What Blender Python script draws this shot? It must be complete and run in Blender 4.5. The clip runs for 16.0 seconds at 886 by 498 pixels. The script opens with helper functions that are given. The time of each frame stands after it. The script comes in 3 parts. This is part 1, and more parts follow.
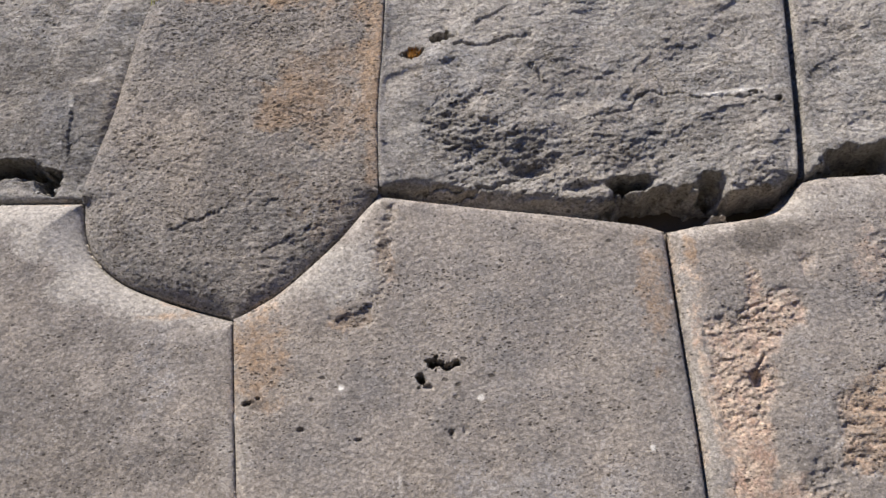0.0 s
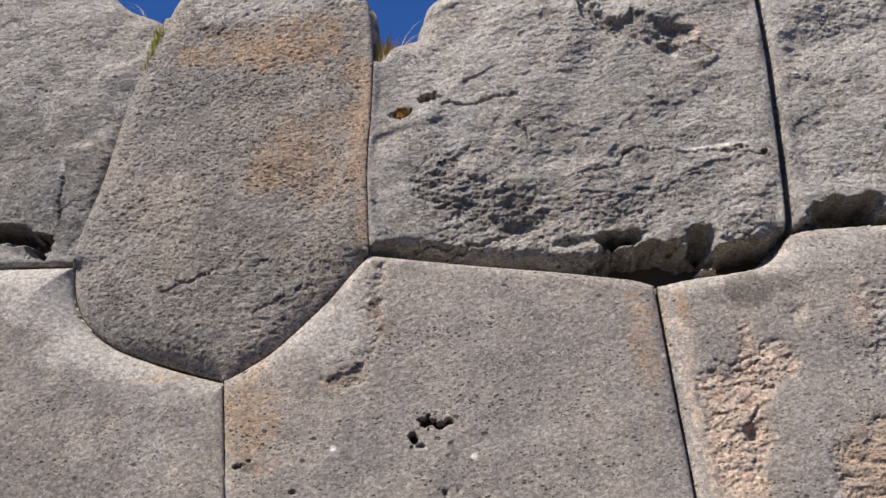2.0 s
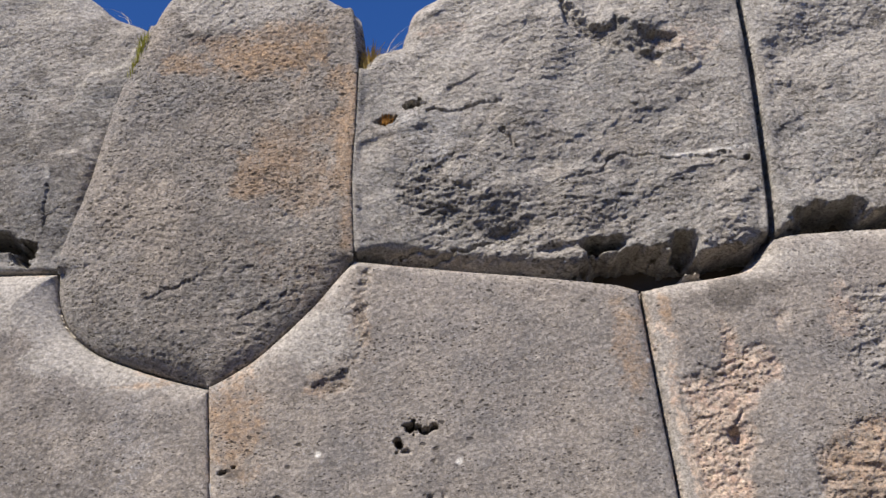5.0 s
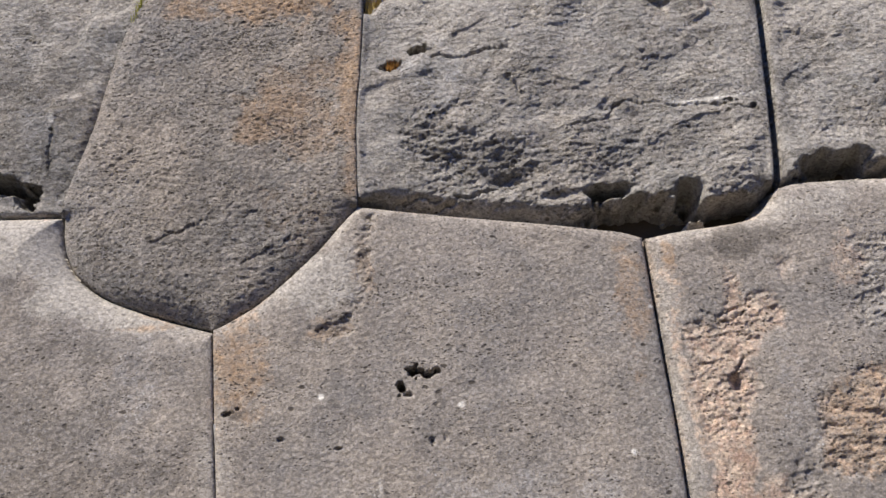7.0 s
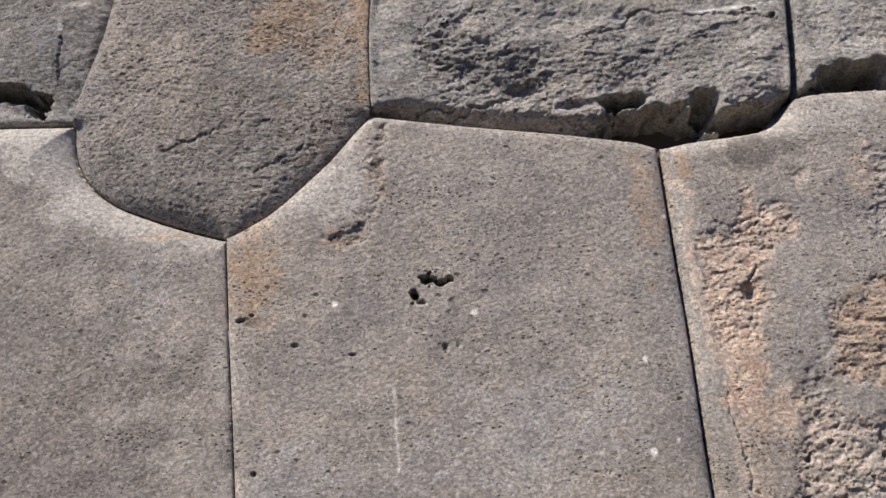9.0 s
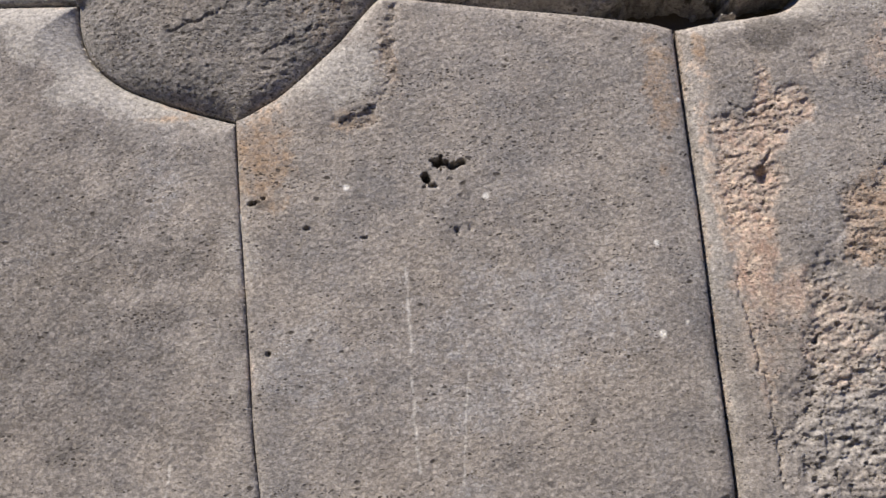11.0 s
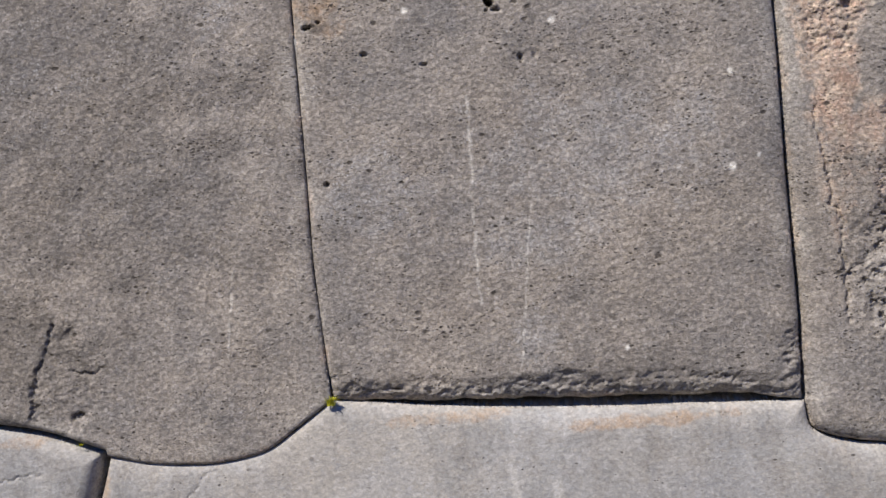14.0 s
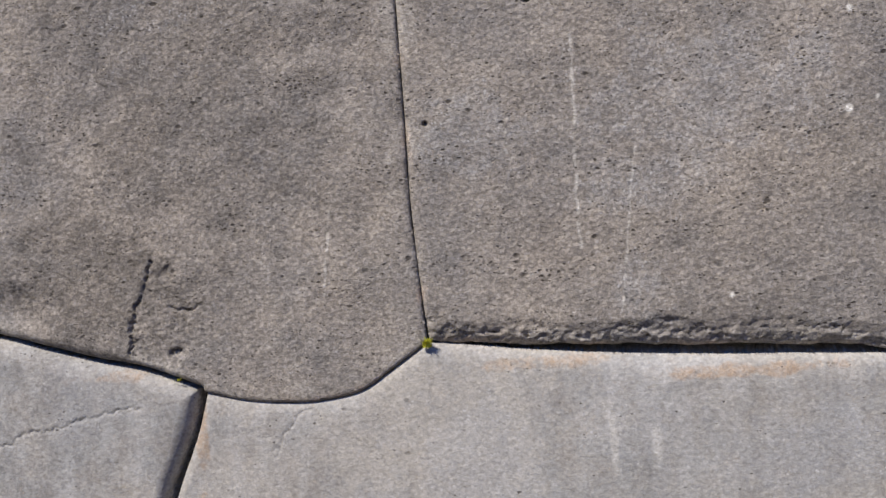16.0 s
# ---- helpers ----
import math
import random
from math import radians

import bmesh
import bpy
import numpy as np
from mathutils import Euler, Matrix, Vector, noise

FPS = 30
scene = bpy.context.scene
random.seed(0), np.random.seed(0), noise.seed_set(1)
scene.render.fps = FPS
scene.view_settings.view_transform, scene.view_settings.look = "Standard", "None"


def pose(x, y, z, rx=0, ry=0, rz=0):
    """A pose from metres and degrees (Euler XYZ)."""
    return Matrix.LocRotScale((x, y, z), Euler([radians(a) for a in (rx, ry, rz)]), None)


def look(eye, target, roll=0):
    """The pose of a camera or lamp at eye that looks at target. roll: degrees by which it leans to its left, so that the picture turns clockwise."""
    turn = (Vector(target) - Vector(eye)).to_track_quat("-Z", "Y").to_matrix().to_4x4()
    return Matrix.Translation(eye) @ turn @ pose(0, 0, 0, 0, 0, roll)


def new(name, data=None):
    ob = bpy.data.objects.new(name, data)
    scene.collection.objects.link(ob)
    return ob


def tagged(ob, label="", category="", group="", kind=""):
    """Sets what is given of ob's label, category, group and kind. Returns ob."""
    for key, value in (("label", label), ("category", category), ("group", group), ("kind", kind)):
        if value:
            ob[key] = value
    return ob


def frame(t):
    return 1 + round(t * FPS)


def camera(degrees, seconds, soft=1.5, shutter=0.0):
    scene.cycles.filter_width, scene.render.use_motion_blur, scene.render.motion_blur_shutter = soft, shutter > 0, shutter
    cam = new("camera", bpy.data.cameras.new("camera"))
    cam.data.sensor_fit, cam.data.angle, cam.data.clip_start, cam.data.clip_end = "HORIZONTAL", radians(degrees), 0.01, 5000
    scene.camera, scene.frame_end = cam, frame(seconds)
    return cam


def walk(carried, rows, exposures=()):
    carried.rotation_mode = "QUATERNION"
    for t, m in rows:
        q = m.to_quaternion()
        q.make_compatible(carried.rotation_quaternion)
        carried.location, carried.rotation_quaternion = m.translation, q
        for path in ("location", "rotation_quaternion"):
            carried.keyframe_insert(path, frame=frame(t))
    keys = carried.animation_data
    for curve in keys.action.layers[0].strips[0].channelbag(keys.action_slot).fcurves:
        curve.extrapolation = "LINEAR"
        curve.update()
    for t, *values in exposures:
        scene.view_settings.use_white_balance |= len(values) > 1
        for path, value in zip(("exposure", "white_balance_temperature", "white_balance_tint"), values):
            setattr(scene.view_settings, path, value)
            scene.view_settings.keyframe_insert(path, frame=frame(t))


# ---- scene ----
cam = camera(48.0, 16.0)
PATH = [
    (0.0, pose(0.087, -4.571, 1.814, 107.933, 5.597, 1.439)),
    (0.5, pose(0.091, -4.575, 1.836, 108.729, 5.922, 1.452)),
    (1.0, pose(0.095, -4.569, 1.814, 109.836, 6.157, 1.486)),
    (1.5, pose(0.106, -4.570, 1.808, 110.767, 6.389, 1.531)),
    (2.0, pose(0.109, -4.570, 1.794, 111.454, 6.562, 1.499)),
    (2.5, pose(0.128, -4.580, 1.806, 111.778, 6.678, 1.523)),
    (3.0, pose(0.115, -4.584, 1.809, 112.038, 6.838, 1.241)),
    (3.5, pose(0.122, -4.583, 1.794, 112.341, 6.972, 1.143)),
    (4.0, pose(0.121, -4.584, 1.796, 112.263, 7.031, 0.998)),
    (6.5, pose(0.136, -4.540, 1.694, 110.739, 6.592, 1.118)),
    (7.0, pose(0.134, -4.543, 1.690, 109.817, 6.457, 1.213)),
    (7.5, pose(0.121, -4.535, 1.683, 108.671, 6.369, 1.237)),
    (8.0, pose(0.135, -4.527, 1.666, 107.801, 6.200, 1.499)),
    (8.5, pose(0.109, -4.510, 1.602, 107.007, 6.120, 1.445)),
    (11.0, pose(0.027, -4.485, 1.549, 99.864, 5.972, 1.424)),
    (11.5, pose(0.007, -4.466, 1.576, 97.618, 5.872, 1.488)),
    (12.0, pose(-0.024, -4.452, 1.561, 96.404, 5.872, 1.502)),
    (12.5, pose(-0.038, -4.444, 1.567, 94.553, 5.764, 1.907)),
    (13.0, pose(-0.058, -4.426, 1.573, 93.098, 5.725, 2.194)),
    (13.5, pose(-0.093, -4.409, 1.600, 91.016, 5.641, 2.509)),
    (14.0, pose(-0.115, -4.383, 1.575, 90.274, 5.482, 3.094)),
    (14.5, pose(-0.160, -4.361, 1.525, 89.868, 5.306, 3.787)),
    (15.0, pose(-0.206, -4.348, 1.534, 89.085, 5.113, 4.318)),
    (15.5, pose(-0.235, -4.333, 1.534, 88.354, 4.780, 5.739)),
    (16.0, pose(-0.287, -4.324, 1.539, 87.880, 4.601, 6.605)),
]
walk(cam, PATH, [(0.0, 0.36, 6850, 10), (10.0, 0.31, 6850, 10), (14.0, 0.17, 6670, 10), (16.0, 0.14, 6640, 10)])

# ---- light ----
SUN_EL, SUN_AZ = 55.0, 40.0          # degrees above the horizon; degrees to the left of the wall's normal
world = bpy.data.worlds.new("sky")
scene.world = world
world.use_nodes = True
wn = world.node_tree
sky = wn.nodes.new("ShaderNodeTexSky")
sky.sky_type, sky.sun_disc = "NISHITA", False
sky.sun_elevation, sky.sun_rotation = radians(SUN_EL), radians(180 + SUN_AZ)
sky.altitude, sky.air_density, sky.dust_density, sky.ozone_density = 3600, 1.0, 0.0, 6.0
deep = wn.nodes.new("ShaderNodeMix")          # the dark blue of thin mountain air
deep.data_type, deep.blend_type = "RGBA", "MULTIPLY"
deep.inputs[0].default_value, deep.inputs[7].default_value = 1.0, (0.52, 1.0, 1.62, 1)
wn.links.new(sky.outputs[0], deep.inputs[6])
wn.links.new(deep.outputs[2], wn.nodes["Background"].inputs[0])
wn.nodes["Background"].inputs[1].default_value = 0.08
sun = new("sun", bpy.data.lights.new("sun", "SUN"))
sun.data.energy, sun.data.angle, sun.data.color = 4.5, radians(0.53), (1.0, 0.925, 0.79)
to_sun = Vector((-math.sin(radians(SUN_AZ)) * math.cos(radians(SUN_EL)),
                 -math.cos(radians(SUN_AZ)) * math.cos(radians(SUN_EL)), math.sin(radians(SUN_EL))))
sun.matrix_world = look(to_sun * 30, (0, 0, 0))


# ---- materials ----
class Nodes:
    """Short hand for one material's node tree."""

    def __init__(self, name, rough=0.9):
        self.mat = bpy.data.materials.new(name)
        self.mat.use_nodes = True
        self.tree = self.mat.node_tree
        self.bsdf = self.tree.nodes["Principled BSDF"]
        self.bsdf.inputs["Roughness"].default_value = rough
        self.bsdf.inputs["Specular IOR Level"].default_value = 0.25
        self.place = self.tree.nodes.new("ShaderNodeTexCoord").outputs["Object"]

    def link(self, a, b):
        self.tree.links.new(a, b)

    def stretched(self, scale, turn=0.0):
        n = self.tree.nodes.new("ShaderNodeMapping")
        n.inputs["Scale"].default_value = scale
        n.inputs["Rotation"].default_value = (0, turn, 0)
        self.link(self.place, n.inputs["Vector"])
        return n.outputs[0]

    def noise(self, scale, detail=4.0, rough=0.6, vec=None, warp=0.0):
        n = self.tree.nodes.new("ShaderNodeTexNoise")
        n.inputs["Scale"].default_value, n.inputs["Detail"].default_value = scale, detail
        n.inputs["Roughness"].default_value, n.inputs["Distortion"].default_value = rough, warp
        self.link(vec or self.place, n.inputs["Vector"])
        return n.outputs["Fac"]

    def cells(self, scale, vec=None, out="Distance"):
        n = self.tree.nodes.new("ShaderNodeTexVoronoi")
        n.inputs["Scale"].default_value = scale
        self.link(vec or self.place, n.inputs["Vector"])
        return n.outputs[out]

    def shaken(self, vec, scale, amount):
        """The place vec, shifted about by a noise, so that cells lose their roundness."""
        t = self.tree.nodes.new("ShaderNodeTexNoise")
        t.inputs["Scale"].default_value, t.inputs["Detail"].default_value = scale, 3
        self.link(self.place, t.inputs["Vector"])
        m = self.tree.nodes.new("ShaderNodeVectorMath")
        m.operation = "MULTIPLY_ADD"
        m.inputs[1].default_value = (amount,) * 3
        self.link(t.outputs["Color"], m.inputs[0])
        self.link(vec, m.inputs[2])
        return m.outputs[0]

    def ramp(self, fac, lo, hi, a=0.0, b=1.0):
        n = self.tree.nodes.new("ShaderNodeMapRange")
        n.inputs["From Min"].default_value, n.inputs["From Max"].default_value = lo, hi
        n.inputs["To Min"].default_value, n.inputs["To Max"].default_value = a, b
        self.link(fac, n.inputs["Value"])
        return n.outputs[0]

    def math(self, op, a, b):
        n = self.tree.nodes.new("ShaderNodeMath")
        n.operation = op
        for k, v in enumerate((a, b)):
            if isinstance(v, (int, float)):
                n.inputs[k].default_value = v
            else:
                self.link(v, n.inputs[k])
        return n.outputs[0]

    def mix(self, fac, a, b, how="MIX"):
        n = self.tree.nodes.new("ShaderNodeMix")
        n.data_type, n.blend_type = "RGBA", how
        for k, v in ((0, fac), (6, a), (7, b)):
            if isinstance(v, (int, float)):
                n.inputs[k].default_value = v
            elif isinstance(v, tuple):
                n.inputs[k].default_value = (*v, 1)
            else:
                self.link(v, n.inputs[k])
        return n.outputs[2]

    def attr(self, name):
        n = self.tree.nodes.new("ShaderNodeAttribute")
        n.attribute_name = name
        return n.outputs["Fac"]

    def bump(self, height, distance, strength=1.0, below=None):
        n = self.tree.nodes.new("ShaderNodeBump")
        n.inputs["Distance"].default_value, n.inputs["Strength"].default_value = distance, strength
        self.link(height, n.inputs["Height"])
        if below:
            self.link(below, n.inputs["Normal"])
        return n.outputs[0]

    def done(self, colour, normal=None):
        if isinstance(colour, tuple):
            self.bsdf.inputs["Base Color"].default_value = (*colour, 1)
        else:
            self.link(colour, self.bsdf.inputs["Base Color"])
        if normal:
            self.link(normal, self.bsdf.inputs["Normal"])
        return self.mat


def stone_material(name, cool, warm, grain=1.0, pits=0.3, relief_depth=0.003, streaked=False, creased=0.0):
    """Weathered andesite: fine crystals, flecks, pits, and the stains and painted shading that the mesh carries."""
    n = Nodes(name, 0.92)
    colour = n.mix(n.ramp(n.noise(1.6, 5, 0.6), 0.38, 0.62), cool, warm)
    colour = n.mix(n.ramp(n.noise(9, 5, 0.7), 0.40, 0.70, 0.0, 0.5), colour, (0.36, 0.318, 0.285))
    colour = n.mix(1.0, colour, n.ramp(n.noise(3.2, 6, 0.7), 0.32, 0.68, 0.84, 1.16), "MULTIPLY")
    if streaked:
        runs = n.noise(1.0, 4, 0.6, n.stretched((8, 8, 0.8)))
        colour = n.mix(n.ramp(runs, 0.45, 0.70, 0, 0.55), colour, (0.52, 0.52, 0.535))
        colour = n.mix(n.ramp(runs, 0.45, 0.28, 0, 0.30), colour, (0.29, 0.275, 0.27))
    # stains and painted shading, whose edges break up into blotches and flecks
    blotch = n.math("ADD", n.math("MULTIPLY", n.noise(16, 6, 0.78), 0.6), n.math("MULTIPLY", n.noise(55, 4, 0.75), 0.4))
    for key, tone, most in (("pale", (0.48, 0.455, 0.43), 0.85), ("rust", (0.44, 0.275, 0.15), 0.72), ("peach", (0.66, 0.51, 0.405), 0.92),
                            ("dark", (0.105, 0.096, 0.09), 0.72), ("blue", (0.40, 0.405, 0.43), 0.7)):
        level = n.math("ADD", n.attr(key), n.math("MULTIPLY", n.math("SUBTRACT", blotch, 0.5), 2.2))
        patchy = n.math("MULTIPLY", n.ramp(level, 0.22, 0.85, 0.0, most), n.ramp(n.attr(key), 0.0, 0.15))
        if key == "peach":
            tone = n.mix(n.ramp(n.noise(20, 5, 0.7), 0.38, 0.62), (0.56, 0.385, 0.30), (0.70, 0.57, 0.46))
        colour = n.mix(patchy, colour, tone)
    colour = n.mix(n.attr("white"), colour, (0.8, 0.78, 0.75))
    # crystals and grain of three to twenty millimetres
    loose = n.shaken(n.place, 70, 0.012)
    wide = n.stretched((1.0, 1.0, 1.5), 0.12)
    coarse = n.noise(42, 5, 0.72, wide, 0.3)
    fine = n.noise(105, 3, 0.75)
    facet = n.cells(75, loose, "Color")
    for layer, lo, hi, swing in ((coarse, 0.30, 0.70, 0.46), (fine, 0.28, 0.72, 0.33), (facet, 0.15, 0.85, 0.26)):
        colour = n.mix(1.0, colour, n.ramp(layer, lo, hi, 1 - swing * grain, 1 + swing * grain), "MULTIPLY")
    tan = n.math("MULTIPLY", n.ramp(n.noise(64, 3, 0.6, None, 0.6), 0.60, 0.70), n.ramp(n.noise(5, 3, 0.6), 0.35, 0.6, 0.25, 0.8))
    colour = n.mix(n.math("MULTIPLY", tan, 0.55), colour, (0.50, 0.42, 0.345))
    crystals = n.math("MULTIPLY", n.ramp(n.cells(52, loose), 0.34, 0.16), n.ramp(n.noise(13, 4, 0.7), 0.50, 0.62))
    crystals = n.math("MULTIPLY", crystals, n.ramp(n.attr("blue"), 0.0, 0.5, 0.32, 0.95))
    colour = n.mix(crystals, colour, (0.62, 0.615, 0.63))
    # pits: some of the cells of three sizes hold a hole
    pitted = n.attr("pitted")
    hole = None
    for size, turn, share in ((19, -0.15, 0.45), (34, 0.2, 0.8), (60, 0.1, 1.0)):
        flat = n.shaken(n.stretched((1, 1, 1.7), turn), 1.7 * size, 0.55 / size)
        taken = n.math("ADD", n.cells(size, flat, "Color"), n.math("MULTIPLY", n.math("SUBTRACT", n.noise(3.5, 4, 0.65), 0.5), 0.5))
        limit = n.math("SUBTRACT", 0.92 - 0.40 * pits * share, n.math("MULTIPLY", pitted, 0.24 * share))
        one = n.math("MULTIPLY", n.ramp(n.cells(size, flat), 0.36, 0.20), n.ramp(n.math("SUBTRACT", taken, limit), 0.0, 0.05))
        hole = one if hole is None else n.math("MAXIMUM", hole, one)
    if creased:
        ridge = n.math("ABSOLUTE", n.math("SUBTRACT", n.noise(13, 6, 0.62, n.stretched((0.8, 0.8, 1.9), 0.2), 0.8), 0.5), 0.0)
        crease = n.math("MULTIPLY", n.ramp(ridge, 0.030, 0.004), n.ramp(n.noise(5, 3, 0.6), 0.48, 0.62, 0.0, creased))
        hole = n.math("MAXIMUM", hole, crease)
    hole = n.math("MULTIPLY", hole, n.ramp(n.attr("pale"), 0.3, 1.0, 1.0, 0.35))
    colour = n.mix(n.math("MULTIPLY", hole, 0.86), colour, (0.055, 0.047, 0.042))
    low = n.math("SUBTRACT", n.math("ADD", coarse, n.math("MULTIPLY", fine, 0.5)), n.math("MULTIPLY", hole, 0.6))
    return n.done(colour, n.bump(low, relief_depth, 1.0))


dressed_stone = stone_material("dressed_andesite", (0.272, 0.257, 0.252), (0.320, 0.288, 0.262), 0.84, 0.38, 0.0050)
weathered_stone = stone_material("weathered_andesite", (0.262, 0.252, 0.247), (0.312, 0.28, 0.252), 0.9, 0.85, 0.0075)
rough_stone = stone_material("rough_hewn_andesite", (0.335, 0.33, 0.326), (0.395, 0.372, 0.348), 0.85, 0.30, 0.010, creased=0.6)
clean_stone = stone_material("pale_smooth_andesite", (0.385, 0.388, 0.40), (0.40, 0.385, 0.372), 0.45, 0.06, 0.0026, True)


def soil_material():
    n = Nodes("packed_earth", 0.97)
    c = n.mix(n.ramp(n.noise(3, 6, 0.65), 0.4, 0.62), (0.06, 0.047, 0.032), (0.11, 0.088, 0.06))
    c = n.mix(n.ramp(n.noise(0.9, 4), 0.45, 0.6, 0, 0.7), c, (0.06, 0.065, 0.025))
    return n.done(c, n.bump(n.noise(40, 6, 0.7), 0.02))


def blade_material(name, a, b):
    n = Nodes(name, 0.7)
    return n.done(n.mix(n.noise(60, 2), a, b))


soil = soil_material()
straw = blade_material("dry_grass", (0.50, 0.38, 0.14), (0.36, 0.25, 0.07))
pale_straw = blade_material("bleached_grass", (0.72, 0.66, 0.52), (0.60, 0.52, 0.36))
green_blade = blade_material("yellow_green_grass", (0.50, 0.48, 0.10), (0.34, 0.36, 0.07))
orange_blade = blade_material("orange_dry_grass", (0.50, 0.24, 0.05), (0.30, 0.15, 0.04))
moss_yellow = blade_material("yellow_moss", (0.68, 0.66, 0.06), (0.52, 0.54, 0.05))
core_mat = blade_material("dark_rubble_fill", (0.10, 0.08, 0.06), (0.06, 0.05, 0.04))


# ---- noise on arrays ----
def lattice(ix, iy, seed):
    h = (ix * 374761393 + iy * 668265263 + seed * 974634777) & 0x7FFFFFFF
    h = ((h ^ (h >> 13)) * 1274126177) & 0x7FFFFFFF
    return ((h ^ (h >> 16)) & 0xFFFF) / 65535.0


def perlin(x, y, seed):
    ix, iy = np.floor(x).astype(np.int64), np.floor(y).astype(np.int64)
    fx, fy = x - ix, y - iy
    s, t = fx * fx * fx * (fx * (fx * 6 - 15) + 10), fy * fy * fy * (fy * (fy * 6 - 15) + 10)

    def corner(dx, dy):
        a = lattice(ix + dx, iy + dy, seed) * 2 * np.pi
        return np.cos(a) * (fx - dx) + np.sin(a) * (fy - dy)

    low = corner(0, 0) * (1 - s) + corner(1, 0) * s
    high = corner(0, 1) * (1 - s) + corner(1, 1) * s
    return (low * (1 - t) + high * t) * 1.5


def fbm(x, y, scale, octaves, seed, gain=0.5):
    total, amp, norm = 0, 1.0, 0.0
    for k in range(octaves):
        c, s = math.cos(0.6 + 1.1 * k), math.sin(0.6 + 1.1 * k)
        total = total + amp * perlin((c * x - s * y) * scale + 13.7 * k, (s * x + c * y) * scale - 7.3 * k, seed + k)
        norm, amp, scale = norm + amp, amp * gain, scale * 2.03
    return total / norm * 1.4


def facets(x, y, scale, seed, hard=16):
    """Planes that meet at broken edges, about -0.5 to 0.5: hammer-struck rock."""
    x, y = 0.83 * x - 0.56 * y, 0.56 * x + 0.83 * y
    px, py = x * scale + 0.5 * fbm(x, y, scale, 2, seed + 5), y * scale + 0.5 * fbm(x, y, scale, 2, seed + 6)
    ix, iy = np.floor(px).astype(np.int64), np.floor(py).astype(np.int64)
    total, level = np.zeros(x.shape), np.zeros(x.shape)
    for dx in (-1, 0, 1):
        for dy in (-1, 0, 1):
            cx, cy = ix + dx, iy + dy
            qx, qy = cx + lattice(cx, cy, seed), cy + lattice(cx, cy, seed + 1)
            w = np.exp(-hard * ((px - qx) ** 2 + (py - qy) ** 2)) + 1e-9
            sx, sy = lattice(cx, cy, seed + 2) - 0.5, lattice(cx, cy, seed + 3) - 0.5
            level = level + w * (sx * (px - qx) + sy * (py - qy) + 0.5 * (lattice(cx, cy, seed + 4) - 0.5))
            total = total + w
    return level / total


def smooth(a, lo, hi):
    t = np.clip((a - lo) / (hi - lo), 0, 1)
    return t * t * (3 - 2 * t)


def line_distance(x, y, points):
    best = np.full(x.shape, 9.0)
    for (ax, ay), (bx, by) in zip(points, points[1:]):
        vx, vy = bx - ax, by - ay
        t = np.clip(((x - ax) * vx + (y - ay) * vy) / (vx * vx + vy * vy), 0, 1)
        best = np.minimum(best, np.hypot(x - ax - t * vx, y - ay - t * vy))
    return best


def spline(points, step=0.012):
    """Points along a smooth line through the control points."""
    p = [np.array(q, float) for q in points]
    p = [2 * p[0] - p[1], *p, 2 * p[-1] - p[-2]]
    out = []
    for a, b, c, d in zip(p, p[1:], p[2:], p[3:]):
        n = max(2, int(np.hypot(*(c - b)) / step))
        for t in np.arange(n) / n:
            out.append(0.5 * (2 * b + (c - a) * t + (2 * a - 5 * b + 4 * c - d) * t * t + (3 * b - a - 3 * c + d) * t ** 3))
    return np.array(out + [p[-2]])


# ---- the wall: joints between the stones, along it and up, in metres ----
LEAN = 0.08                           # the face leans back by this much per metre of height
LEAN_FROM = 1.65

JOINT = {
    "A_F": [(-0.93, 3.07), (-0.93, 2.55), (-0.925, 2.0), (-0.925, 1.6), (-0.91, 1.3), (-0.89, 0.985)],
    "A_G": [(1.22, 3.30), (1.21, 3.03), (1.20, 2.69), (1.19, 2.30), (1.165, 1.74), (1.15, 1.23), (1.13, 0.81)],
    "A_H": [(-0.89, 0.985), (-0.50, 0.93), (-0.13, 0.89), (0.23, 0.86), (0.60, 0.84), (0.96, 0.82), (1.13, 0.81)],
    "A_base": [(-0.89, 0.985), (-0.5, 0.950), (-0.13, 0.926), (0.23, 0.902), (0.60, 0.880), (0.88, 0.860), (0.99, 0.832), (1.13, 0.812)],
}
JOINT.update({
    "G_H": [(1.13, 0.81), (1.14, 0.71), (1.18, 0.67), (1.29, 0.63), (1.57, 0.59), (3.2, 0.42)],
    "F_H": [(-0.89, 0.985), (-1.05, 0.88), (-1.18, 0.80), (-1.31, 0.77), (-1.46, 0.76), (-1.69, 0.78), (-1.90, 0.83)],
    "F_I": [(-1.90, 0.83), (-2.18, 0.94), (-2.39, 0.99), (-2.60, 1.05), (-2.87, 1.13), (-3.2, 1.2)],
    "H_I": [(-1.89, 0.83), (-1.94, 0.66), (-2.01, 0.49), (-2.06, 0.36), (-2.2, -0.1)],
    "I_side": [(-1.93, 0.84), (-1.98, 0.66), (-2.055, 0.49), (-2.11, 0.36), (-2.26, -0.1)],
})
